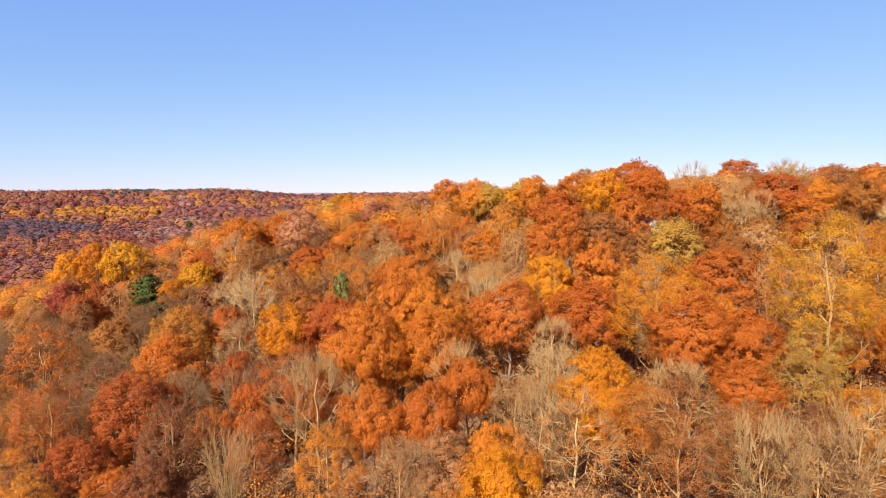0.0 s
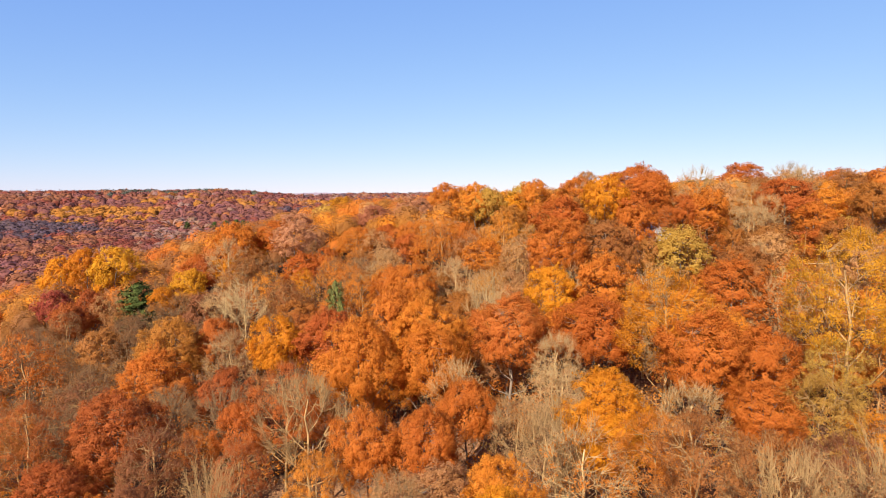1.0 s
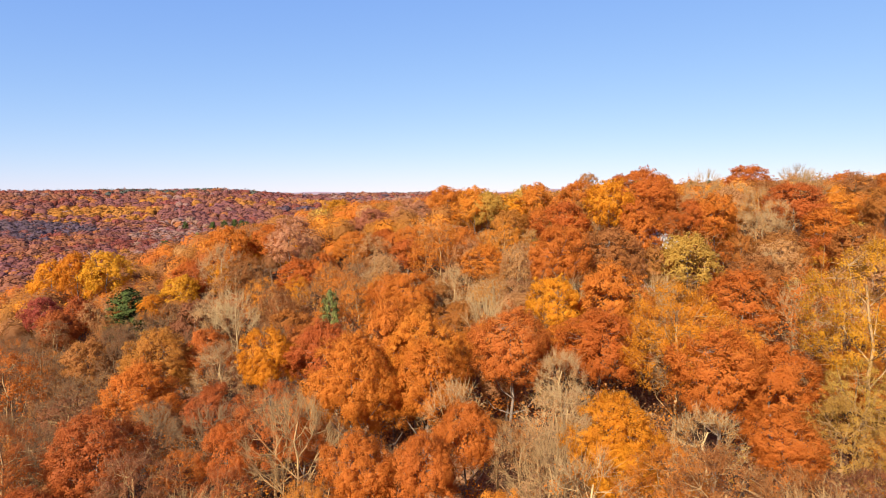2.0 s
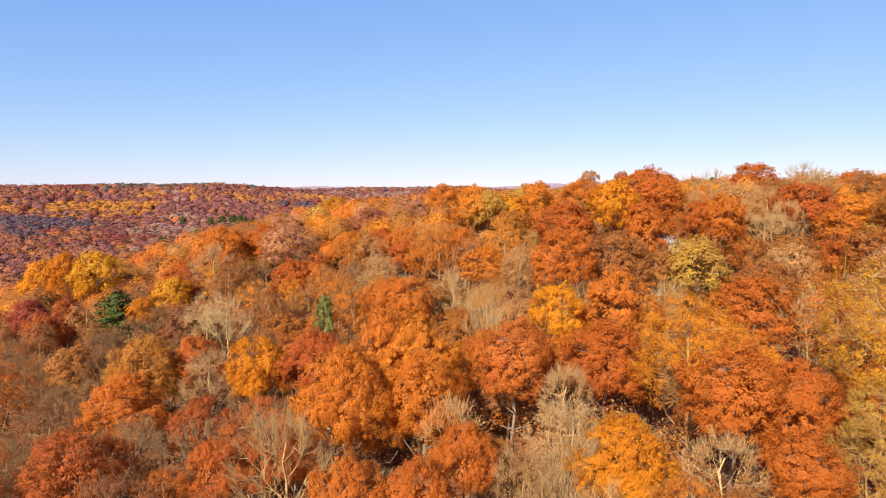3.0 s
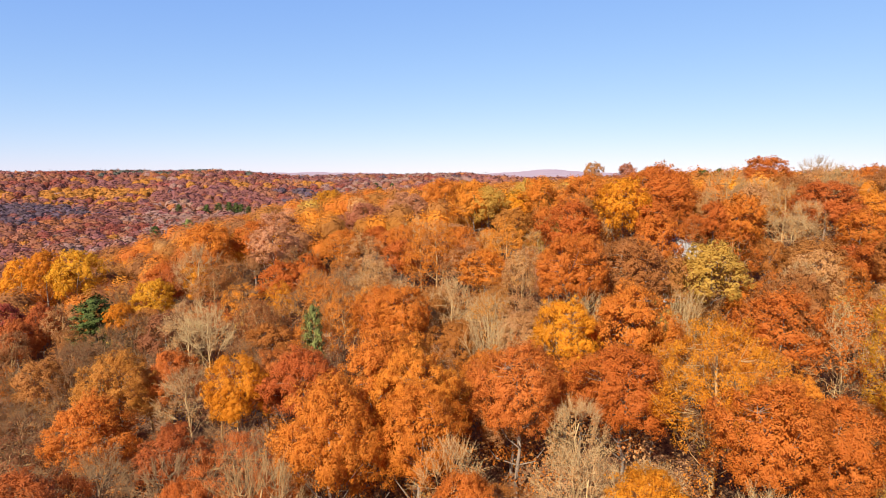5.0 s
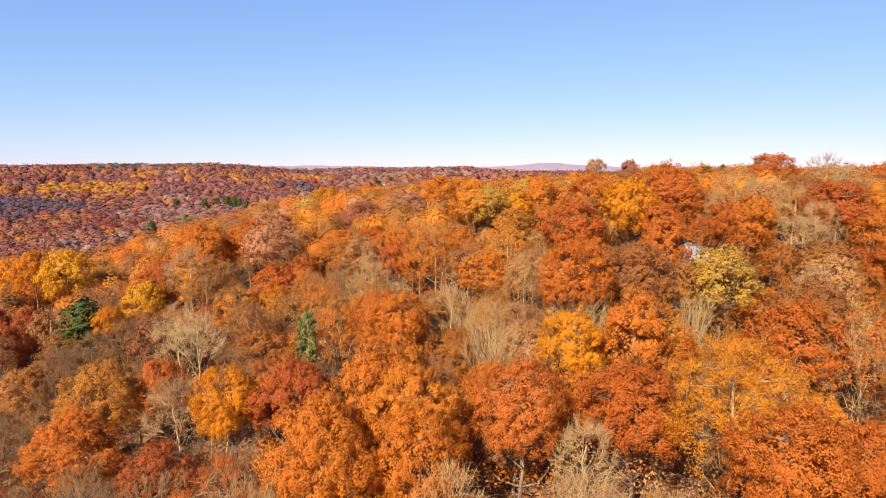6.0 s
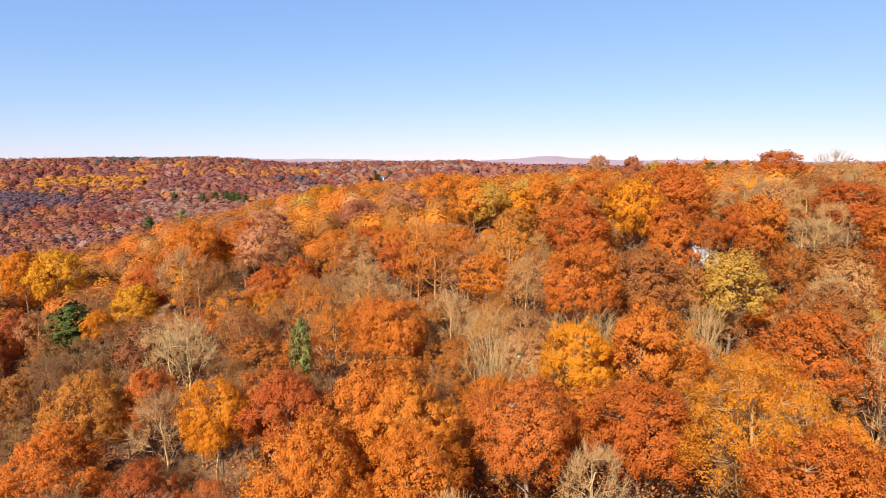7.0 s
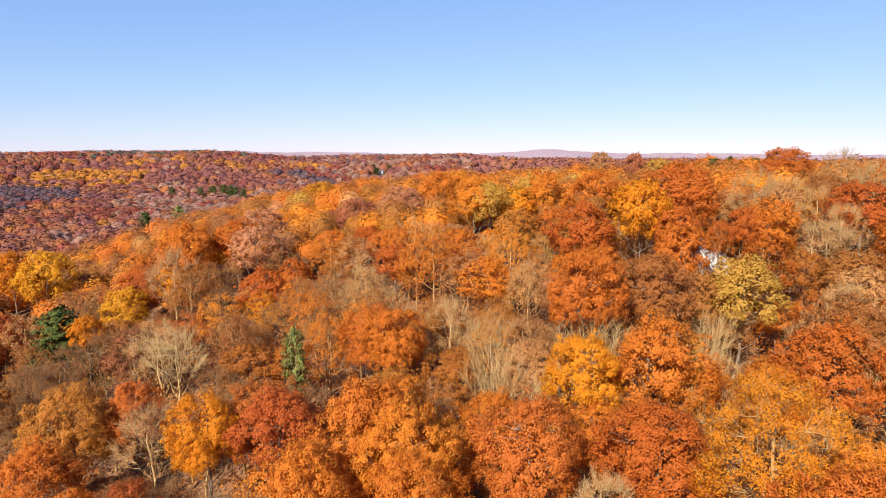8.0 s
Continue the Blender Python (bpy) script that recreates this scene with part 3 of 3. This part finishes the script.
tree("airy", "brown", 98, 158, 47.4, 5.6)
tree("full", "rust", 110, 163, 47.6, 5.2)
tree("full", "rust", 104, 172, 47.8, 4.8)
tree("airy", "tan", 86, 163, 47.2, 4.8)
tree("full", "orange", 24, 168, 44.5, 4.6)
tree("full", "rust", 34, 165, 45.2, 4.6)
tree("full", "rust", 30, 61, 23.5, 3.2)
tree("airy", "olive", 36, 62, 24.5, 3.4)
tree("thin", "ochre", 23, 60, 24, 3.2)
tree("full", "rust", 36.4, 124.5, 41.0, 3.0)
tree("full", "rust", 48.6, 124, 40.5, 3.0)
tree("airy", "rust", 42.0, 122.0, 39.2, 2.2)
tree("full", "rust", 45.2, 122.5, 41.0, 2.3)
tree("full", "rust", 43.4, 125.5, 38.8, 1.7)
tree("full", "brown", 40.2, 116.5, 31.8, 2.6)
tree("airy", "brown", 38.4, 111, 30.4, 2.3)
tree("full", "brown", 41.4, 122.5, 29.6, 2.4)
tree("thin", "tan", 42.4, 117, 29.0, 2.2)
tree("full", "brown", 43.6, 119.0, 34.0, 2.0)
tree("full", "brown", 36.2, 113.0, 33.4, 3.2)
tree("airy", "tan", 39.8, 112.0, 29.0, 2.8)

# ---- trees that fill the slope between them ----
NEAR = {"orange": 38, "rust": 14, "ochre": 17, "red": 4, "gold": 6, "brown": 9, "tan": 18, "olive": 2}
# left slope: browner trees, and its dimmer light mixed into the choice of colours
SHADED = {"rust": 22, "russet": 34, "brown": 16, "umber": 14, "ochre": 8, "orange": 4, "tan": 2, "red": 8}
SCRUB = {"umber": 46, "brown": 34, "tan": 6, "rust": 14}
singled = list(standing)


def choose(table, rng):
    keys = list(table)
    w = np.array([table[k] for k in keys], float)
    return keys[int(rng.choice(len(keys), p=w / w.sum()))]


def clear(x, y, need):
    return all((x - a) ** 2 + (y - b) ** 2 > (need * (r + 3.4)) ** 2 for a, b, r in standing)


def below_singled(x, y):
    """Trees just downhill of one of the trees above stay lower."""
    return any(abs(x - a) < r and 0 < b - y < 16 for a, b, r in singled)


REACH, STEP = 165.0, 5.4
for row in range(48):
    for col in range(-40, 41):
        x, y = STEP * (col + 0.5 * (row % 2)) + dice.uniform(-1.6, 1.6), 22 + STEP * 0.9 * row + dice.uniform(-1.6, 1.6)
        # trees are planted only inside the camera's view sector, with a margin
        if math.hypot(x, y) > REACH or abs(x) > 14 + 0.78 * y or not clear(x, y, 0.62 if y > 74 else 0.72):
            continue
        scrub = x < -26 and 80 < y < 132
        streaky = -24 < x < 34 and 100 < y < 150
        leaf_fall = noise.noise((x / 40, y / 40, 3.0)) + 0.15 * (x < -15 and y < 125) + 1.4 * scrub
        form = choose({"full": 36 - 30 * scrub - 16 * streaky, "airy": 40 - 20 * scrub, "thin": 10 + 30 * max(0, leaf_fall) + 22 * streaky, "bare": 2 + 5 * max(0, leaf_fall), "broom": 1 + 3 * max(0, leaf_fall)}, dice)
        radius = dice.uniform(2.6, 4.2)
        top = float(canopy(x, y)) + dice.uniform(-3.4, 1.4) - (2.5 if below_singled(x, y) else 0)
        # twigs on the left take the bark with shade in its colour
        bark = "dimmed" if x < -14 and form in ("thin", "bare", "broom") else None
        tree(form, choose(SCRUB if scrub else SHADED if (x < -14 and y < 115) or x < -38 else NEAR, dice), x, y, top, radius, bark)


# ---- a white house between the trees on the ridge ----
def part(name, me, parent, label=""):
    ob = new(name, me)
    ob.parent = parent
    return tagged(ob, label)


def slab(sx, sy, sz, material, bevel=0.03):
    bm = bmesh.new()
    bmesh.ops.create_cube(bm, size=1, matrix=Matrix.Diagonal((sx, sy, sz, 1)))
    bmesh.ops.bevel(bm, geom=bm.edges[:], offset=bevel, segments=1, affect="EDGES")
    me = bpy.data.meshes.new("slab")
    bm.to_mesh(me)
    bm.free()
    me.materials.append(material)
    return me


def paint(name, colour, rough=0.6, scale=2.0, amount=0.12):
    m, t, b = shader(name, rough)
    co, n, mix = t.nodes.new("ShaderNodeTexCoord"), t.nodes.new("ShaderNodeTexNoise"), t.nodes.new("ShaderNodeValToRGB")
    n.inputs["Scale"].default_value, n.inputs["Detail"].default_value = scale, 8
    t.links.new(co.outputs["Object"], n.inputs["Vector"])
    mix.color_ramp.elements[0].color = (*[c * (1 - 2 * amount) for c in colour], 1)
    mix.color_ramp.elements[1].color = (*[min(1, c * (1 + amount)) for c in colour], 1)
    t.links.new(n.outputs["Fac"], mix.inputs["Fac"])
    t.links.new(mix.outputs["Color"], b.inputs["Base Color"])
    return m


SIDING, SHINGLE = paint("white_clapboard", (0.55, 0.52, 0.47)), paint("grey_shingles", (0.12, 0.11, 0.115), 0.9)
DARK_GLASS, TRIM = paint("dark_window_glass", (0.02, 0.022, 0.03), 0.08, amount=0.0), paint("white_trim", (0.8, 0.8, 0.78))


def white_house(x, y, turn, width, depth, eaves):
    z = float(ground_height(x, y))
    home = new("house")
    home.matrix_basis = pose(x, y, z, 0, 0, turn)
    tagged(home, "white clapboard house with a grey roof hidden among trees", "house")
    rise = depth * 0.36
    bm = bmesh.new()
    for sx in (-0.5, 0.5):
        ring = [bm.verts.new((sx * width, sy * depth, h)) for sy, h in ((-0.5, -0.5), (0.5, -0.5), (0.5, eaves), (0, eaves + rise), (-0.5, eaves))]
        bm.faces.new(ring)
    bm.verts.ensure_lookup_table()
    for i in range(5):
        j = (i + 1) % 5
        bm.faces.new((bm.verts[i], bm.verts[j], bm.verts[5 + j], bm.verts[5 + i]))
    bmesh.ops.recalc_face_normals(bm, faces=bm.faces[:])
    me = bpy.data.meshes.new("wall")
    bm.to_mesh(me)
    bm.free()
    me.materials.append(SIDING)
    part("wall", me, home)
    pitch = math.degrees(math.atan2(rise, depth / 2))
    for side in (-1, 1):
        roof = part("roof", slab(width + 0.9, math.hypot(rise, depth / 2) + 0.6, 0.18, SHINGLE), home)
        roof.matrix_basis = pose(0, side * (depth / 4 + 0.1), eaves + rise / 2 + 0.14, -side * pitch, 0, 0)
    for level in (1.6, 4.3):
        if level + 1 > eaves:
            continue
        for k in range(4):
            window = part("window", slab(1.15, 0.1, 1.55, TRIM), home)
            window.matrix_basis = pose((k - 1.5) * width / 4.4, -depth / 2 - 0.03, level)
            pane = part("pane", slab(0.9, 0.06, 1.3, DARK_GLASS, 0.01), window)
            pane.matrix_basis = pose(0, -0.04, 0)
        for k in (-1, 1):
            window = part("window", slab(0.1, 1.15, 1.55, TRIM), home)
            window.matrix_basis = pose(-width / 2 - 0.03, k * depth / 5, level)
            pane = part("pane", slab(0.06, 0.9, 1.3, DARK_GLASS, 0.01), window)
            pane.matrix_basis = pose(-0.04, 0, 0)
    return home


white_house(42.5, 131.5, 84, 11, 8, 8.2)
white_house(-98, 1128, -12, 9, 7, 4.6)


# ---- woods beyond, that nobody could count ----
def patches(x, y, size, seed):
    """Slow, uneven swells between 0 and 1 that gather trees of one kind."""
    a = np.sin(x / size + seed) * np.cos(y / size * 1.3 + 2 * seed) + 0.7 * np.sin((x * 0.6 + y) / size * 2.1 + seed * 3) + 0.5 * np.cos((x - y * 0.5) / size * 3.7 + seed)
    return 1 / (1 + np.exp(-2.2 * a))


def round_shell(fine):
    """A ball of 20 or, finer, 80 sides."""
    g = (1 + math.sqrt(5)) / 2
    ball = unit(np.array([(-1, g, 0), (1, g, 0), (-1, -g, 0), (1, -g, 0), (0, -1, g), (0, 1, g), (0, -1, -g), (0, 1, -g), (g, 0, -1), (g, 0, 1), (-g, 0, -1), (-g, 0, 1)]))
    sides = [(i, j, k) for i in range(12) for j in range(12) for k in range(12) if j > i and k > i and np.linalg.det(ball[[i, j, k]]) > 0 and min(ball[i] @ ball[j], ball[j] @ ball[k], ball[k] @ ball[i]) > 0.4]
    if fine:
        points, middle, smaller = [tuple(p) for p in ball], {}, []
        for i, j, k in sides:
            cut = []
            for edge in ((i, j), (j, k), (k, i)):
                key = tuple(sorted(edge))
                if key not in middle:
                    middle[key] = len(points)
                    points.append(tuple(unit(ball[key[0]] + ball[key[1]])))
                cut.append(middle[key])
            smaller += [(i, cut[0], cut[2]), (j, cut[1], cut[0]), (k, cut[2], cut[1]), tuple(cut)]
        ball, sides = np.array(points), smaller
    return ball, np.array(sides)


def woods(name, label, xs, ys, weights, per, size, radius, seed, low=3.0, drop=0.0, ragged=0.33, stock=LEAF, cluster=0.0, hull=0.84, fine=False):
    """Crowns of leaf sprays over a stretch of land, joined; each crown takes one colour and has a closed inside."""
    rng = np.random.default_rng(seed)
    n = len(xs)
    rad = rng.uniform(0.6, 1.3, n) * radius
    zs = canopy(xs, ys) - drop + rng.uniform(-low, 1.0, n) + (rad / radius - 1) * 2.5
    d = spread_round(rng, np.tile([[0, 0, 1.0]], (n, 1)), per, -0.45)
    phase = rng.uniform(0, 6, (n, 1))
    turn = np.arctan2(d[..., 1], d[..., 0])
    tufty = np.sin(11 * turn + 5 * phase) * np.sin(13 * d[..., 2] + 3 * phase)
    lumps = np.sin(3 * turn + phase + 2 * d[..., 2]) * np.sin(4 * d[..., 2] + 2 * phase) + 0.5 * np.sin(7 * turn + 3 * phase) * np.cos(6 * d[..., 2] + phase)
    wobble = 1 + 0.13 * lumps + 0.07 * tufty
    centre = np.stack([xs, ys, zs - rad * 1.0], -1)[:, None]
    p = centre + d * (rad[:, None] * wobble * rng.uniform(1 - 0.6 * ragged, 1 + 0.2 * ragged, (n, per)))[..., None]
    p[..., 2] = np.maximum(p[..., 2], ground_height(xs, ys)[:, None] + 1.0)
    face = unit(d + np.array([0, 0, 0.2]) + rng.normal(size=d.shape) * ragged)
    # the crown's relief is put into its colour: bulges lighter, hollows darker
    tone = np.clip(rng.uniform(0.2, 0.8, (n, 1)) + 0.12 * lumps + 0.12 * tufty, 0, 1)
    lv, lf, ln, lt = leaves(rng, p.reshape(-1, 3), face.reshape(-1, 3), np.repeat(rad / radius * size, per), 0.2 if ragged > 0.3 else 0.08,
                            unit(d + 0.4 * face).reshape(-1, 3), tone.reshape(-1))
    if hull:
        ball, sides = round_shell(fine)
        way_z, around = ball[None, :, 2], np.arctan2(ball[:, 1], ball[:, 0])[None]
        bulge = np.sin(3 * around + phase + 2 * way_z) * np.sin(4 * way_z + 2 * phase) + 0.7 * np.sin(5 * around + 3 * phase) * np.cos(5 * way_z + phase)
        skin = centre + ball[None] * (rad[:, None] * hull * (1 + (0.12 * bulge if fine else 0)))[..., None]
        skin[..., 2] = np.maximum(skin[..., 2], ground_height(xs, ys)[:, None] + 0.5)
        more = (np.arange(n)[:, None, None] * len(ball) + sides[None]).reshape(-1, 3) + len(lv)
        lv, lf = np.concatenate([lv, skin.reshape(-1, 3)]), np.concatenate([lf, more])
        ln = np.concatenate([ln, unit(ball[None] * (1 - 0.25 * bulge[..., None]) + rng.normal(size=skin.shape) * (0.2 if fine else 0)).reshape(-1, 3)])
        # the inside shell's colour is likewise darker in its hollows
        lt = np.concatenate([lt, np.clip(tone.mean(1)[:, None] + 0.2 * bulge, 0, 1).reshape(-1)])
    names = list(weights)
    w = np.stack([np.broadcast_to(weights[k], (n,)) for k in names], 1).clip(0.0001)
    share = np.cumsum(w / w.sum(1, keepdims=True), 1)
    cell = (np.floor(xs / radius / 6 + np.sin(ys / 41)) * 37 + np.floor(ys / radius / 5 + np.sin(xs / 29)) * 91).astype(int) % 4096
    draw = np.where(rng.uniform(size=n) < cluster, rng.uniform(size=4096)[cell], rng.uniform(size=n))[:, None]
    which = (draw > share).sum(1).clip(0, len(names) - 1)
    ob = new(name, mesh_from(name, lv, lf, [stock[k] for k in names], np.concatenate([np.repeat(which, per), np.repeat(which, len(lf) // n - per)]), normals=ln, tone=lt))
    return tagged(ob, label, "woods", kind="stuff")


def scatter(seed, step, x0, x1, y0, y1, keep):
    rng = np.random.default_rng(seed)
    gx, gy = np.meshgrid(np.arange(x0, x1, step), np.arange(y0, y1, step))
    gx, gy = gx + rng.uniform(-0.45, 0.45, gx.shape) * step, gy + rng.uniform(-0.45, 0.45, gy.shape) * step
    ok = keep(gx, gy)
    return gx[ok], gy[ok]


def in_view(x, y, margin=30):
    """The sector of land that the camera sees, with a margin."""
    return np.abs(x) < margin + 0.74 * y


def away(x, y, clearance=0.6):
    ok = np.ones(x.shape, bool)
    for a, b, r in singled:
        ok &= (x - a) ** 2 + (y - b) ** 2 > (clearance * (r + 4)) ** 2
    return ok


far_of = np.hypot
SLOPE = {"orange": 36, "rust": 18, "ochre": 16, "red": 4, "gold": 5, "brown": 16, "tan": 5, "umber": 6, "olive": 2, "pink": 1}
xs, ys = scatter(1, 6.2, -200, 200, 60, 236, lambda x, y: (far_of(x, y) > REACH) & (far_of(x, y) < 236) & in_view(x, y) & away(x, y))
# shade of the left slope painted as crowns of brown, russet and umber
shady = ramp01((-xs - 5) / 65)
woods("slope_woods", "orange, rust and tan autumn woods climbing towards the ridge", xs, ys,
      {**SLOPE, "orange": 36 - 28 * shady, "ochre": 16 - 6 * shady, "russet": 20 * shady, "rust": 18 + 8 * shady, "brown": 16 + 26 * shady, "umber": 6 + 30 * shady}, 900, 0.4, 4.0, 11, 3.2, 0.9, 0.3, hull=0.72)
xs, ys = scatter(5, 6.6, -260, 260, 100, 330, lambda x, y: (far_of(x, y) >= 236) & (far_of(x, y) < 330) & in_view(x, y) & away(x, y))
# as on the slope, shade on the left goes into the crown colours
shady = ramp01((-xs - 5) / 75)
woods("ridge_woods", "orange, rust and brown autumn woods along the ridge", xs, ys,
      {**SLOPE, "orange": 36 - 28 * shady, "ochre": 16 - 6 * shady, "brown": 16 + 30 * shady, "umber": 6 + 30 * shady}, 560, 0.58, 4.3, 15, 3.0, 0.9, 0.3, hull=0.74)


def band(v, a, b, soft):
    return ramp01((v - a) / soft + 0.5) * (1 - ramp01((v - b) / soft + 0.5))


def open_ground(x, y):
    """No trees round the house in the valley and its lawn."""
    return (np.abs(x + 98) > 17) | (np.abs(y - 1096) > 60)


xs, ys = scatter(2, 9.4, -680, 420, 240, 780, lambda x, y: (far_of(x, y) >= 330) & (far_of(x, y) < 780) & in_view(x, y) & ((x < -0.06 * y) | (y < 380)))
way, far = xs / ys, far_of(xs, ys) + 70 * (patches(xs, ys, 40, 9) - 0.5)
near_side, outer = 1 - ramp01((far - 440) / 90), 1 - ramp01((way + 0.66) / 0.12)
# the shadowed outer band is painted as slate-grey crowns
shadowed_band, ruddy = outer * ramp01((far - 690) / 40), band(far, 460, 690, 60) * (1 - ramp01((way + 0.44) / 0.1))
pale = band(way, -0.46, -0.28, 0.08) * band(far, 500, 900, 80)
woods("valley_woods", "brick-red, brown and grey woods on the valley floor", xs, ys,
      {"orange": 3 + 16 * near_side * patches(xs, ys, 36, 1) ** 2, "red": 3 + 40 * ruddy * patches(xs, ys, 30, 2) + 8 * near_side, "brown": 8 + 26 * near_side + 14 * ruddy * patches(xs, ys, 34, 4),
       "plum": 7 + 12 * patches(xs, ys, 40, 7) ** 2, "mauve": 0.3 + 90 * pale + 5 * near_side * patches(xs, ys, 32, 5) ** 2, "slate": 160 * shadowed_band, "gold": 0.2 + 8 * shadowed_band, "pine": 0.3 + 2 * pale},
      200, 1.5, 6.2, 12, 2.8, 0.0, 0.3, HAZED_LEAF, 0.72, 0.88, True)

xs, ys = scatter(3, 13.0, -1250, 900, 500, 1560, lambda x, y: (far_of(x, y) >= 780) & (far_of(x, y) < 1390) & in_view(x, y) & (x < 0.05 * y) & open_ground(x, y))
way, far = xs / ys, far_of(xs, ys) + 60 * (patches(xs, ys, 50, 9) - 0.5)
# the same shadow in slate crowns, carried on up to the hills
shadowed_band = band(far, 700, 930, 40) * (1 - ramp01((way + 0.64) / 0.12))
golden = band(far, 960, 1090, 40) * band(way, -0.66, -0.46, 0.06) + 0.8 * band(far, 1110, 1190, 40) * band(way, -0.46, -0.18, 0.06) * patches(xs, ys, 45, 6) + 0.006 * patches(xs * 0.5, ys, 50, 3) ** 4
pale = band(way, -0.46, -0.26, 0.06) * (1 - ramp01((far - 900) / 60))
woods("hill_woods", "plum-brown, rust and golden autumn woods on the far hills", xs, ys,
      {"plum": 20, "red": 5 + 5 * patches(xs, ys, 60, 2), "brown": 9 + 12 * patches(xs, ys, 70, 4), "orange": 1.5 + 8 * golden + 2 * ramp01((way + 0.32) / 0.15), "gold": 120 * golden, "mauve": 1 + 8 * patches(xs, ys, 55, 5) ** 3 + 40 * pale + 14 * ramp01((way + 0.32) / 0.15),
       "slate": 150 * shadowed_band + 2, "pine": 0.4 + 60 * (far > 1270) * band(way, -0.52, -0.28, 0.06)}, 90, 2.8, 8.8, 13, 3.2, 0.0, 0.28, HAZED_LEAF, 0.75, 0.9, True)

def distant_hills():
    """Wooded hills so far off that they are one soft sheet with uneven tops."""
    rng = np.random.default_rng(16)
    way, out = np.meshgrid(np.linspace(-0.6, 0.85, 200), np.linspace(2250, 3500, 60))
    y = out / np.hypot(way, 1) + rng.uniform(-8, 8, way.shape)
    x = way * y
    z = canopy(x, y) + rng.uniform(-2.5, 2.5, way.shape)
    z[0] -= 20
    rows, cols = way.shape
    i = (np.arange(rows - 1)[:, None] * cols + np.arange(cols - 1)).reshape(-1)
    faces = np.stack([i, i + 1, i + cols + 1, i + cols], 1)
    ob = new("distant_hills", mesh_from("distant_hills", np.stack([x, y, z], -1).reshape(-1, 3), faces, [HAZY_HILL], smooth=True))
    return tagged(ob, "wooded hills on the horizon, lilac-grey with haze put into their colour", "hills", kind="structure")


# the lilac-grey is distance haze, painted into the base colour of the hills
HAZY_HILL = paint("lilac_haze_woods", (0.30, 0.215, 0.225), 0.95, 0.02, 0.12)
distant_hills()

xs, ys = scatter(8, 21.0, -160, 1500, 330, 2300, lambda x, y: (far_of(x, y) > 325) & (far_of(x, y) < 2300) & (x > 0.05 * y - 20 * (y < 800)) & (x < 60 + 0.6 * y))
woods("upland_woods", "plum and brown woods on the upland behind the ridge", xs, ys, {"plum": 26, "brown": 16, "orange": 5}, 30, 3.6, 12.0, 18, 2.4, 0.0, 0.2, HAZED_LEAF, 0.6, 0.9)

xs, ys = scatter(7, 3.3, -110, 110, 22, 150, lambda x, y: in_view(x, y, 14) & (far_of(x, y) < REACH))
woods("undergrowth", "brown and rust saplings and brush under the trees", xs, ys, {"brown": 30, "tan": 22, "rust": 18, "orange": 14, "olive": 4}, 110, 0.24, 1.9, 17, 5.0, 7.0, 0.8, hull=0.0)

xs, ys = scatter(4, 7.0, -80, 80, -60, 70, lambda x, y: (y < 22) | (np.abs(x) > 18 + 0.8 * y))
woods("woods_behind", "autumn woods on the near slope", xs, ys, NEAR, 800, 0.44, 4.0, 14, hull=0.66)
